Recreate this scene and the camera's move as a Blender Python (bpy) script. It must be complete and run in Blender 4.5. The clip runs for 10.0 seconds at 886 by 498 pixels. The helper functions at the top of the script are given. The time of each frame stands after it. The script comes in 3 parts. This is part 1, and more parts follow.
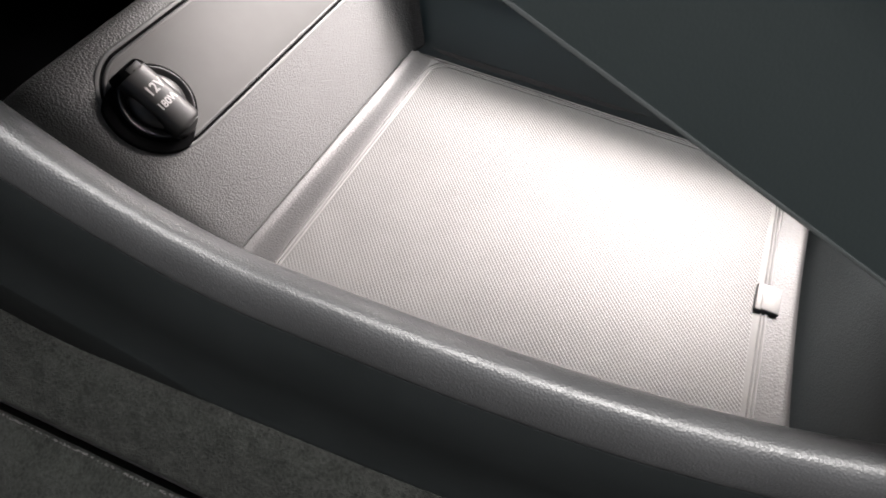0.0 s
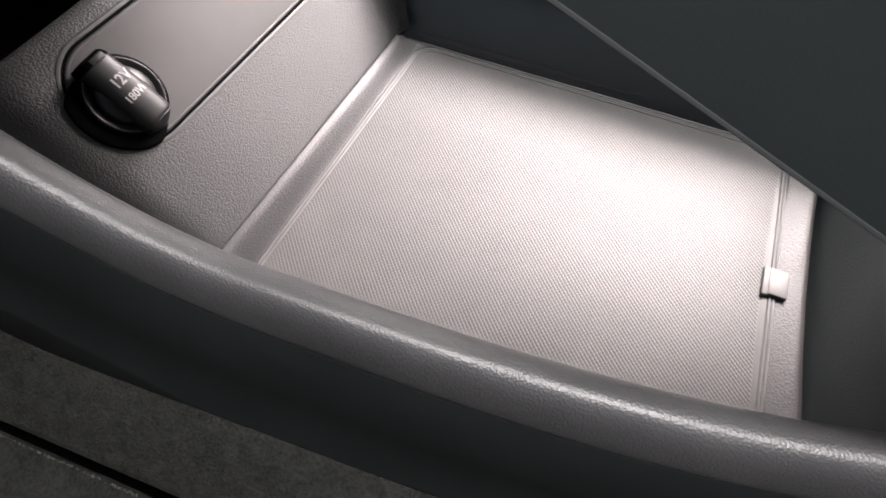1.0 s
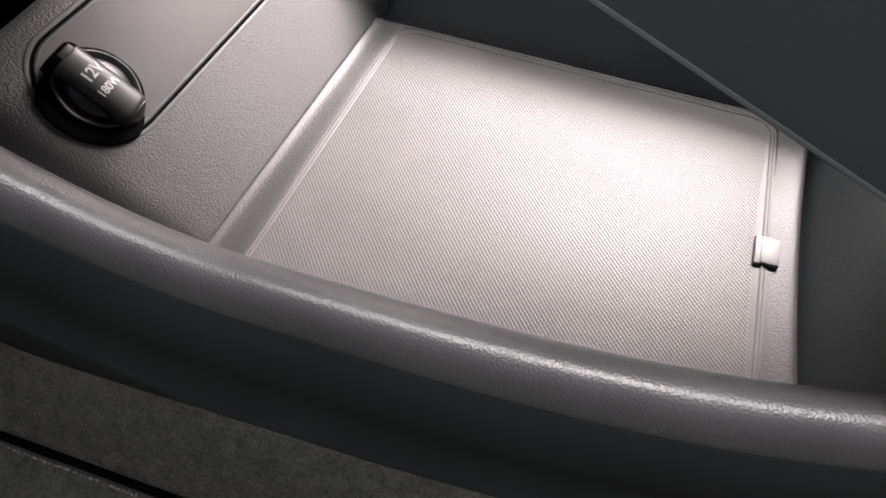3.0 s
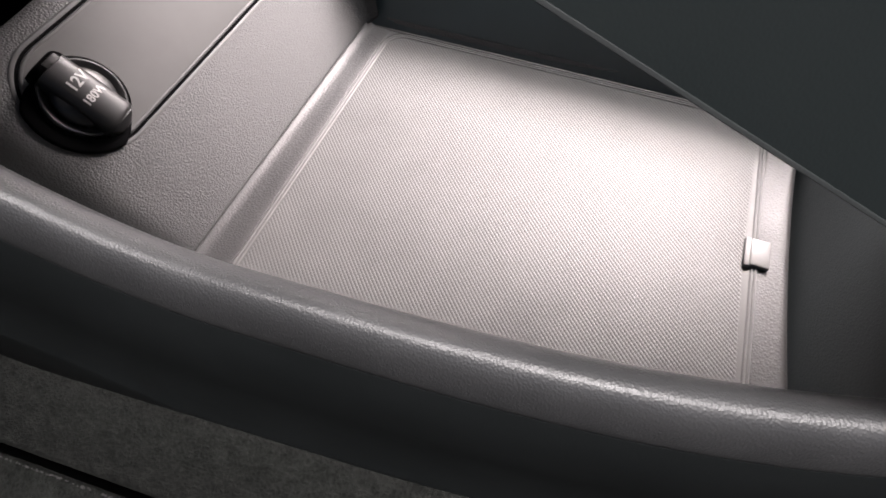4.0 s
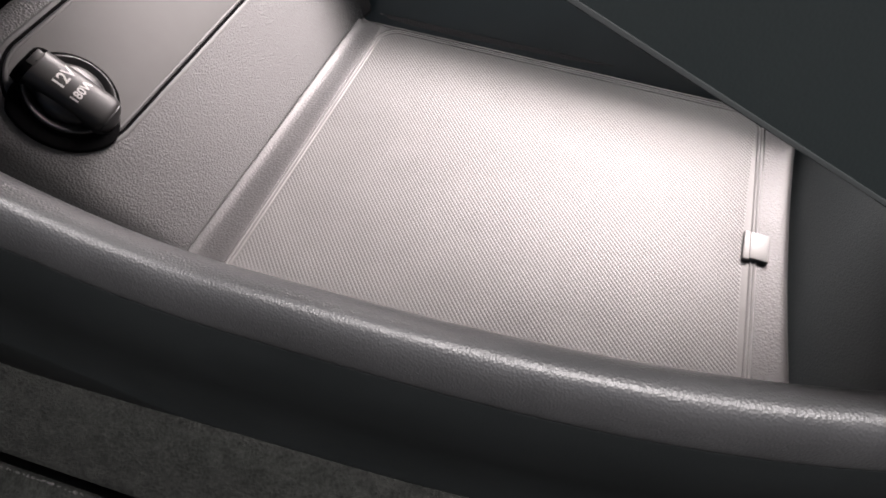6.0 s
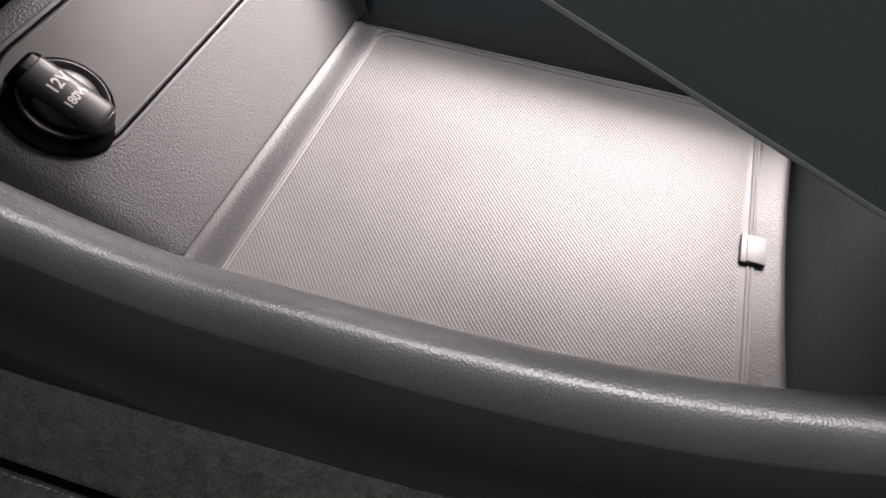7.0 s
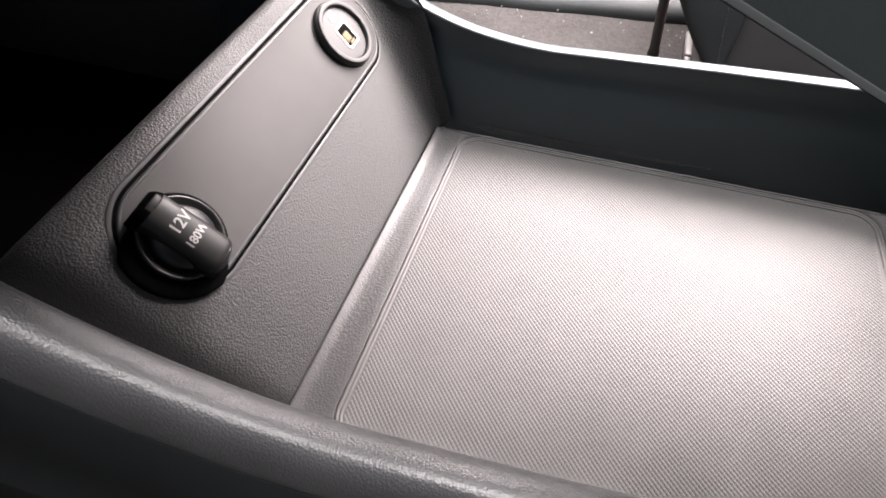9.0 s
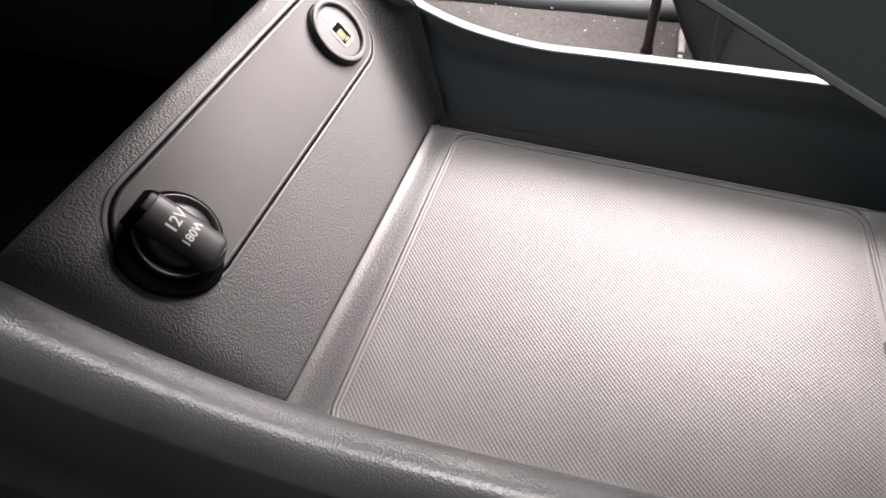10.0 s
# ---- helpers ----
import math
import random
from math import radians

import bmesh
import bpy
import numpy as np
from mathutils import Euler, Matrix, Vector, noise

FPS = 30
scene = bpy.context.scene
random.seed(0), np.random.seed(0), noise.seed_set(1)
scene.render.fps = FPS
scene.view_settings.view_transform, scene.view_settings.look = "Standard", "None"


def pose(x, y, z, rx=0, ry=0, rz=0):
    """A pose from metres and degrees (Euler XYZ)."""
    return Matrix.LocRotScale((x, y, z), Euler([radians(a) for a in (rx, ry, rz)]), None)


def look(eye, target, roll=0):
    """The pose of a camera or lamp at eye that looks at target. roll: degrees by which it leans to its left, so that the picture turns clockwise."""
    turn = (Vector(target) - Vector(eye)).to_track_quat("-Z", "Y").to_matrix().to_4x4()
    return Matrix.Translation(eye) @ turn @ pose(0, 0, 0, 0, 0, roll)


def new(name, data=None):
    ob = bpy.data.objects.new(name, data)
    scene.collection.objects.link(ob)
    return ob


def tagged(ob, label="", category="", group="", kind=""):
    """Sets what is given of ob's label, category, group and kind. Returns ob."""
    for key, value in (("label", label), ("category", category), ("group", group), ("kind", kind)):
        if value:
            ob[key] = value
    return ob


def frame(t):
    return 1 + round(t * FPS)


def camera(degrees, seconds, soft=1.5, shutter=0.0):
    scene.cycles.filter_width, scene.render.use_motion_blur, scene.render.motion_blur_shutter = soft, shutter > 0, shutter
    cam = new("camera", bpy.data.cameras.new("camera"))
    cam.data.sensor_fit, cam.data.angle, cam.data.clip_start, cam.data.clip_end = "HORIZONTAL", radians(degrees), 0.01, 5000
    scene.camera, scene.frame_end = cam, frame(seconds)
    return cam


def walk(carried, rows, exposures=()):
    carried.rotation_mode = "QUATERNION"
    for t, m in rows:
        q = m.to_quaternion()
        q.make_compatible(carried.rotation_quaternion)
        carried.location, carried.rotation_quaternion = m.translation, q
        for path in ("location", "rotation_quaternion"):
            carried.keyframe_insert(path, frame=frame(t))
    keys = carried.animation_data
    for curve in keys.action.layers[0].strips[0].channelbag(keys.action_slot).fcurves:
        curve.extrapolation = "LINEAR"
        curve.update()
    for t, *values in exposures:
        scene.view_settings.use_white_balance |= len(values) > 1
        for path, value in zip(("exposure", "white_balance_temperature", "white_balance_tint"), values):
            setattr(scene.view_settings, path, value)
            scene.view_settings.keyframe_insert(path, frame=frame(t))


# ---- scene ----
cam = camera(79.9, 10.0, soft=1.8, shutter=0.36)
PATH = [
    (0.0, 0.1192, -0.1661, 0.2027, 33.19, -0.76, 26.11),
    (0.5, 0.1160, -0.1627, 0.1936, 32.90, -0.33, 24.92),
    (1.0, 0.1186, -0.1592, 0.1939, 32.21, -0.07, 24.39),
    (1.5, 0.1294, -0.1563, 0.1990, 31.46, 0.14, 23.33),
    (2.0, 0.1278, -0.1582, 0.2032, 31.01, 0.38, 22.67),
    (2.5, 0.1188, -0.1595, 0.1904, 30.86, 0.54, 22.15),
    (4.0, 0.1245, -0.1558, 0.1905, 31.17, 1.10, 21.37),
    (4.5, 0.1240, -0.1548, 0.1904, 30.90, 1.05, 21.21),
    (5.0, 0.1238, -0.1556, 0.1891, 30.99, 1.02, 20.98),
    (5.5, 0.1236, -0.1557, 0.1874, 31.09, 0.94, 20.75),
    (7.0, 0.1244, -0.1534, 0.1878, 31.08, 1.03, 20.42),
    (7.5, 0.1242, -0.1529, 0.1886, 30.96, 1.36, 20.47),
    (7.8, 0.1043, -0.1569, 0.1918, 31.44, 0.89, 19.67),
    (8.0, 0.0783, -0.1530, 0.1966, 30.35, 1.32, 19.67),
    (8.2, 0.0667, -0.1541, 0.1929, 33.08, 2.59, 19.80),
    (8.5, 0.0608, -0.1475, 0.1923, 35.08, 1.64, 19.12),
    (8.7, 0.0606, -0.1450, 0.1908, 36.84, 1.40, 18.23),
    (9.0, 0.0629, -0.1433, 0.1895, 37.73, 1.25, 18.14),
    (9.5, 0.0630, -0.1438, 0.1899, 37.70, 1.10, 17.91),
    (10.0, 0.0636, -0.1444, 0.1906, 37.50, 1.00, 17.66),
]
walk(cam, [(t, pose(x, y, z, rx, ry, rz)) for t, x, y, z, rx, ry, rz in PATH], [(0.0, 0.33, 6450, 5.0), (0.3, 0.20, 6450, 7.0), (0.8, 0.08, 6500, 9.0), (1.5, 0.0, 6500, 10.0), (10.0, 0.0, 6500, 10.0)])

# ---- world, window light, fill lamps, exposure ----
world = bpy.data.worlds.new("world")
scene.world = world
world.use_nodes = True
sky = world.node_tree.nodes.new("ShaderNodeTexSky")
sky.sky_type, sky.sun_disc = "NISHITA", False
sky.sun_elevation, sky.sun_rotation = radians(38), radians(0)
world.node_tree.links.new(sky.outputs[0], world.node_tree.nodes["Background"].inputs[0])
world.node_tree.nodes["Background"].inputs[1].default_value = 0.12
scene.view_settings.exposure = 0.0


def rect_lamp(name, eye, target, width, height, watts, colour):
    data = bpy.data.lights.new(name, "AREA")
    data.shape, data.size, data.size_y = "RECTANGLE", width, height
    data.energy, data.color = watts, colour
    ob = new(name, data)
    ob.matrix_world = look(eye, target)
    return ob


# daylight in the passenger's window; the three overhead lamps are added fill
rect_lamp("window_light", (0.35, 0.665, 0.50), (0.15, 0.0, 0.0), 0.90, 0.26, 106.0, (1.0, 0.885, 0.875))
# added overhead fill: rail highlight, flank, and the mat's shaded far side
rect_lamp("rail_fill", (0.17, -0.10, 0.965), (0.17, -0.10, 0.0), 0.74, 0.11, 31.0, (1.0, 0.935, 0.93))
rect_lamp("rail_fill_broad", (0.26, -0.20, 0.966), (0.26, -0.20, 0.0), 0.50, 0.20, 2.0, (1.0, 0.97, 0.965))
rect_lamp("mat_shade_fill", (0.16, 0.46, 0.965), (0.16, 0.40, 0.0), 0.70, 0.24, 17.0, (1.0, 0.93, 0.925))


# ---- materials ----
def material(name, colour, rough=0.5, spec=0.5, metal=0.0, coat=0.0):
    m = bpy.data.materials.new(name)
    m.use_nodes = True
    b = m.node_tree.nodes["Principled BSDF"]
    b.inputs["Base Color"].default_value = (*colour, 1)
    b.inputs["Roughness"].default_value = rough
    b.inputs["Specular IOR Level"].default_value = spec
    b.inputs["Metallic"].default_value = metal
    b.inputs["Coat Weight"].default_value = coat
    return m


def nodes_of(m):
    return m.node_tree.nodes, m.node_tree.links, m.node_tree.nodes["Principled BSDF"]


def place_coords(m, stretch=(1, 1, 1)):
    n, l, _ = nodes_of(m)
    geo = n.new("ShaderNodeNewGeometry")
    mp = n.new("ShaderNodeMapping")
    mp.inputs["Scale"].default_value = stretch
    l.new(geo.outputs["Position"], mp.inputs["Vector"])
    return mp.outputs[0]


def noise_node(m, vec, scale, detail=3.0, rough=0.55):
    n, l, _ = nodes_of(m)
    t = n.new("ShaderNodeTexNoise")
    t.inputs["Scale"].default_value, t.inputs["Detail"].default_value = scale, detail
    t.inputs["Roughness"].default_value = rough
    l.new(vec, t.inputs["Vector"])
    return t.outputs[0]


def remap(m, value, low, high, out_low, out_high):
    n, l, _ = nodes_of(m)
    r = n.new("ShaderNodeMapRange")
    r.inputs[1].default_value, r.inputs[2].default_value = low, high
    r.inputs[3].default_value, r.inputs[4].default_value = out_low, out_high
    l.new(value, r.inputs[0])
    return r.outputs[0]


def tint(m, factor, dark, light):
    n, l, b = nodes_of(m)
    mix = n.new("ShaderNodeMix")
    mix.data_type = "RGBA"
    mix.inputs[6].default_value, mix.inputs[7].default_value = (*dark, 1), (*light, 1)
    l.new(factor, mix.inputs[0])
    l.new(mix.outputs[2], b.inputs["Base Color"])


def add(m, a, b, kind="ADD", k=None):
    n, l, _ = nodes_of(m)
    x = n.new("ShaderNodeMath")
    x.operation = kind
    l.new(a, x.inputs[0])
    if b is None:
        x.inputs[1].default_value = k
    else:
        l.new(b, x.inputs[1])
    return x.outputs[0]


def bump(m, height, strength, distance):
    n, l, b = nodes_of(m)
    x = n.new("ShaderNodeBump")
    x.inputs["Strength"].default_value, x.inputs["Distance"].default_value = strength, distance
    l.new(height, x.inputs["Height"])
    l.new(x.outputs[0], b.inputs["Normal"])


def grained_plastic(name, dark, light, rough, cell, depth, spec=0.5, warped=0.6, fuzz=0.35):
    """Moulded plastic with a leather grain: rounded cells parted by creases."""
    m = material(name, light, rough, spec)
    n, l, b = nodes_of(m)
    vec = place_coords(m)
    wob = n.new("ShaderNodeVectorMath")
    wob.operation = "MULTIPLY_ADD"
    warp = n.new("ShaderNodeTexNoise")
    warp.inputs["Scale"].default_value = 0.55 / cell
    warp.inputs["Detail"].default_value = 2.0
    l.new(vec, warp.inputs["Vector"])
    wob.inputs[1].default_value = (cell * warped,) * 3
    l.new(warp.outputs["Color"], wob.inputs[0])
    l.new(vec, wob.inputs[2])
    v = n.new("ShaderNodeTexVoronoi")
    v.feature = "SMOOTH_F1"
    v.inputs["Scale"].default_value = 1.0 / cell
    v.inputs["Smoothness"].default_value = 0.2
    l.new(wob.outputs[0], v.inputs["Vector"])
    fine = noise_node(m, vec, 3.2 / cell, 3.0)
    h = add(m, remap(m, v.outputs["Distance"], 0.0, 0.75, 1.0, 0.0), add(m, fine, None, "MULTIPLY", fuzz))
    bump(m, h, 1.0, depth)
    big = noise_node(m, vec, 28.0, 4.0)
    tint(m, remap(m, big, 0.3, 0.7, 0.0, 1.0), dark, light)
    l.new(remap(m, add(m, fine, big), 0.7, 1.3, rough - 0.07, rough + 0.08), b.inputs["Roughness"])
    return m


def smooth_plastic(name, dark, light, rough, depth=0.00003, spec=0.5):
    m = material(name, light, rough, spec)
    n, l, b = nodes_of(m)
    vec = place_coords(m)
    fine, big = noise_node(m, vec, 2600.0, 2.0), noise_node(m, vec, 35.0, 4.0)
    tint(m, remap(m, big, 0.3, 0.7, 0.0, 1.0), dark, light)
    l.new(remap(m, big, 0.3, 0.7, rough - 0.04, rough + 0.05), b.inputs["Roughness"])
    bump(m, fine, 0.5, depth)
    return m


def carpet(name, dark, light, depth, scale=900.0):
    m = material(name, light, 0.95, 0.15)
    n, l, b = nodes_of(m)
    vec = place_coords(m)
    fine, mid, big = noise_node(m, vec, scale, 3.0, 0.7), noise_node(m, vec, scale / 5, 3.0), noise_node(m, vec, 22.0, 4.0)
    tone = add(m, add(m, fine, add(m, mid, None, "MULTIPLY", 0.5)), add(m, big, None, "MULTIPLY", 0.3))
    tint(m, remap(m, tone, 0.66, 1.14, 0.0, 1.0), dark, light)
    bump(m, add(m, fine, mid), 1.0, depth)
    return m


GRAIN = grained_plastic("console_grain", (0.0240, 0.0246, 0.0256), (0.0305, 0.0311, 0.0323), 0.48, 0.0008, 0.000095, 0.64, 0.3, 0.1)
PANEL_GRAIN = grained_plastic("panel_grain", (0.0300, 0.0302, 0.0305), (0.0370, 0.0370, 0.0372), 0.56, 0.00082, 0.00020, 0.22, 0.3, 0.15)
FLOOR_GRAIN = grained_plastic("floor_grain", (0.028, 0.028, 0.0285), (0.034, 0.0335, 0.0335), 0.5, 0.0010, 0.0001, 0.4, 0.5, 0.2)
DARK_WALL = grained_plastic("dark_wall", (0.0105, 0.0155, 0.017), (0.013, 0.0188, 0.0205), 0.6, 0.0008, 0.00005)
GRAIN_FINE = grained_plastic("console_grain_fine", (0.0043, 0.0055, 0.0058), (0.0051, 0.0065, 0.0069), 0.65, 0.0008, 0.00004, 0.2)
# paler and bluer than the near wall: driver's-side window light put into colour
FAR_LIT_GRAIN = grained_plastic("far_wall_lit_grain", (0.038, 0.054, 0.058), (0.043, 0.060, 0.065), 0.38, 0.0007, 0.00003)
BRIDGE = grained_plastic("bridge_grain", (0.0058, 0.0084, 0.0087), (0.0069, 0.0097, 0.0100), 0.8, 0.0006, 0.00001, 0.15, 0.3, 0.2)
RIM = smooth_plastic("rim_plastic", (0.031, 0.031, 0.0315), (0.037, 0.037, 0.0375), 0.48, 0.00003, 0.32)
SATIN = smooth_plastic("satin_inlay", (0.052, 0.0515, 0.051), (0.060, 0.0595, 0.059), 0.65, 0.00002, 0.07)
RUBBER = smooth_plastic("mat_rubber", (0.079, 0.078, 0.0775), (0.091, 0.090, 0.089), 0.44, 0.00001, 0.2)
TAB = smooth_plastic("tab_rubber", (0.100, 0.098, 0.097), (0.125, 0.122, 0.12), 0.55)
BLACK = smooth_plastic("socket_black", (0.0065, 0.0065, 0.007), (0.010, 0.010, 0.0105), 0.42, 0.00003, 0.35)
# dull black parts, and shade painted into recess floor, carpet gap and socket crescent
BLACK_SHADE = smooth_plastic("shadow_black", (0.0012, 0.0012, 0.0013), (0.0018, 0.0018, 0.002), 0.85, 0.00003, 0.02)
PRINT = material("white_print", (0.36, 0.355, 0.35), 0.7, 0.2)
CAP_GREY = smooth_plastic("cap_grey", (0.018, 0.018, 0.0182), (0.024, 0.024, 0.0243), 0.44, 0.00003, 0.4)
GRIP_BLACK = smooth_plastic("grip_black", (0.0065, 0.0064, 0.0064), (0.0088, 0.0087, 0.0087), 0.48, 0.00003, 0.35)
DASH = smooth_plastic("dash_plastic", (0.07, 0.074, 0.076), (0.085, 0.088, 0.09), 0.7, 0.00003, 0.3)
# a little paler than the bridge: its edge highlight put into colour
EDGE_GLINT = smooth_plastic("edge_glint_plastic", (0.0068, 0.0092, 0.0096), (0.0078, 0.0104, 0.0108), 0.85)
PRINT_GREY = material("grey_print", (0.34, 0.335, 0.33), 0.7, 0.2)
METAL = material("contact_metal", (0.085, 0.066, 0.032), 0.6, 0.2, 0.2)
CARPET_DARK = carpet("carpet_dark", (0.002, 0.0023, 0.002), (0.0175, 0.0184, 0.0168), 0.0018, 600.0)
CARPET_GREY = carpet("carpet_grey", (0.026, 0.0245, 0.024), (0.068, 0.064, 0.062), 0.0011)
LEATHER = grained_plastic("seat_leather", (0.011, 0.0138, 0.0152), (0.015, 0.0185, 0.020), 0.55, 0.0014, 0.00008)
FRAY = smooth_plastic("fray_thread", (0.03, 0.029, 0.029), (0.045, 0.043, 0.042), 0.7)
PALE = smooth_plastic("pale_plastic", (0.16, 0.155, 0.15), (0.24, 0.23, 0.225), 0.5)
POST = smooth_plastic("post_paint", (0.018, 0.014, 0.013), (0.026, 0.021, 0.019), 0.5)
TRIM_SEAT = smooth_plastic("seat_trim", (0.03, 0.029, 0.031), (0.038, 0.037, 0.039), 0.6)
HEADLINER = carpet("headliner", (0.32, 0.315, 0.31), (0.42, 0.415, 0.41), 0.0004, 1500.0)
LINING = smooth_plastic("cabin_lining", (0.035, 0.035, 0.036), (0.05, 0.05, 0.052), 0.8)


# ---- building helpers (plan in centimetres) ----
def part(name, bm, mat, parent=None, label="", smooth=True):
    me = bpy.data.meshes.new(name)
    bmesh.ops.recalc_face_normals(bm, faces=bm.faces[:])
    for f in bm.faces:
        f.smooth = smooth
    bm.to_mesh(me)
    bm.free()
    me.transform(Matrix.Scale(0.01, 4))
    me.materials.append(mat)
    ob = new(name, me)
    if parent:
        ob.parent = parent
        ob.matrix_parent_inverse = parent.matrix_world.inverted()
    if label:
        ob["label"] = label
    return ob


def empty(name, at):
    ob = new(name)
    ob.empty_display_size = 0.01
    ob.matrix_world = Matrix.Translation(Vector(at) * 0.01)
    bpy.context.view_layer.update()
    return ob


def grid_mesh(rows, close_u=False, close_v=False):
    """A skin through equal rows of points."""
    bm = bmesh.new()
    vs = [[bm.verts.new(p) for p in row] for row in rows]
    nu, nv = len(rows), len(rows[0])
    for i in range(nu - (0 if close_u else 1)):
        for j in range(nv - (0 if close_v else 1)):
            bm.faces.new((vs[i][j], vs[(i + 1) % nu][j], vs[(i + 1) % nu][(j + 1) % nv], vs[i][(j + 1) % nv]))
    return bm


def sweep(sections, caps=True):
    """A closed body through equal closed sections."""
    bm = grid_mesh(sections, close_v=True)
    if caps:
        bm.verts.ensure_lookup_table()
        n = len(sections[0])
        bm.faces.new(bm.verts[:n])
        bm.faces.new(bm.verts[-n:])
    return bm


def box(lo, hi, bevel=0.0, segments=2):
    bm = bmesh.new()
    bmesh.ops.create_cube(bm, size=1.0)
    for v in bm.verts:
        v.co = Vector([(a + b) / 2 + c * (b - a) for a, b, c in zip(lo, hi, v.co)])
    if bevel:
        bmesh.ops.bevel(bm, geom=bm.edges[:], offset=bevel, segments=segments, profile=0.5, affect="EDGES")
    return bm


def moved(bm, m):
    bmesh.ops.transform(bm, matrix=m, verts=bm.verts[:])
    return bm


def joined(*many):
    out = bmesh.new()
    for b in many:
        me = bpy.data.meshes.new("joint")
        b.to_mesh(me)
        b.free()
        out.from_mesh(me)
        bpy.data.meshes.remove(me)
    return out


def rounded(x0, x1, y0, y1, r, steps=8):
    """The outline of a rectangle with round corners, anticlockwise."""
    pts = []
    for cx, cy, a0 in ((x1 - r, y1 - r, 0), (x0 + r, y1 - r, 90), (x0 + r, y0 + r, 180), (x1 - r, y0 + r, 270)):
        for k in range(steps + 1):
            a = radians(a0 + 90 * k / steps)
            pts.append((cx + r * math.cos(a), cy + r * math.sin(a)))
    return pts


def lathe(profile, steps=64):
    """A body turned about z from (radius, height) pairs."""
    rows = [[(r * math.cos(2 * math.pi * k / steps), r * math.sin(2 * math.pi * k / steps), h) for k in range(steps)] for r, h in profile]
    bm = grid_mesh(rows, close_v=True)
    bm.verts.ensure_lookup_table()
    if profile[0][0] > 1e-6:
        bm.faces.new(bm.verts[:steps])
    if profile[-1][0] > 1e-6:
        bm.faces.new(bm.verts[-steps:])
    return bm


def lettering(name, text, size, m, parent, mat, label="", fall=lambda x: 0.0):
    cu = bpy.data.curves.new(name, "FONT")
    cu.body, cu.size, cu.extrude, cu.offset = text, size, 0.004, 0.008
    cu.align_x, cu.align_y = "CENTER", "CENTER"
    tmp = new("tmp", cu)
    me = bpy.data.meshes.new_from_object(tmp.evaluated_get(bpy.context.evaluated_depsgraph_get()))
    bpy.data.objects.remove(tmp)
    bm = bmesh.new()
    bm.from_mesh(me)
    bpy.data.meshes.remove(me)
    for p in bm.verts:
        p.co.z -= fall(p.co.x)
    return part(name, moved(bm, m), mat, parent, label, smooth=False)


# ---- the centre console ----
console = tagged(empty("centre_console", (8, 0, 0)), "dark grey grained plastic car centre console with an open lower tray", "car console")

# rails: height and plan line along the car
XS = [-16 + 0.5 * i for i in range(101)]


def rail_z(x):
    z = 4.75 + 0.0035 * max(0.0, x - 5) ** 2
    if x < 3:
        z += 0.045 * (3 - x) ** 2 if x > -7 else 4.5 + 2.0 * (-7 - x)
    return z


NEAR = np.polyfit([-15, -5.8, -3.7, -1, 3, 7, 10.4, 13.6, 16, 18, 19.3, 21.3, 25], [-11.85, -11.60, -11.52, -11.42, -11.2, -10.85, -10.5, -10.2, -9.95, -9.7, -9.45, -8.9, -7.7], 4)


def near_y(x):
    return float(np.polyval(NEAR, min(max(x, -15), 25)))


def far_z(x):
    """The far rail dips behind the panel and climbs again to the rear."""
    return 3.97 + 0.042 * max(0.0, x - 4) + 0.0235 * max(0.0, 4 - max(x, -12)) ** 2


def far_y(x):
    return 10.4 + 0.02 * min(0, x) ** 2 - 0.0012 * max(0, x - 8) ** 2


# lip profiles, inwards and up from the crest: a soft ridge, and a flat top with a tight inner edge
NEAR_LIP = ((0.97, -1.05), (0.955, -0.86), (0.915, -0.69), (0.84, -0.53), (0.73, -0.39), (0.59, -0.265), (0.44, -0.165), (0.30, -0.095), (0.17, -0.05), (0.06, -0.032), (-0.04, -0.03), (-0.14, -0.05), (-0.24, -0.10), (-0.35, -0.18), (-0.47, -0.31), (-0.58, -0.48), (-0.68, -0.68), (-0.77, -0.90), (-0.85, -1.13), (-0.92, -1.36), (-0.96, -1.54), (-0.965, -1.7), (-0.92, -1.82))
FAR_LIP = ((0.40, -0.75), (0.395, -0.16), (0.38, -0.07), (0.33, -0.018), (0.25, 0.0), (0.08, 0.0), (-0.12, -0.015), (-0.34, -0.05), (-0.46, -0.13), (-0.52, -0.3), (-0.56, -0.75))


def lip_section(x, y, z, s, base, r):
    """The inner face and the rounded lip of one side wall; s -1: the near one."""
    pts = [(base, -0.6), (base, 0.0), (y - s * (r - 0.09), z - r - 0.5)]
    pts += [(y - s * a, z + b) for a, b in (NEAR_LIP if s < 0 else FAR_LIP)]
    under = 1.87 if s < 0 else r + 0.35
    pts += [(y + s * (r - 0.1), z - under), (y + s * (r - 0.25), z - under - 0.25), (y - s * (r - 0.5), z - under - 0.45), (base + s * 0.4, -0.6)]
    return [(x, a, b) for a, b in pts]


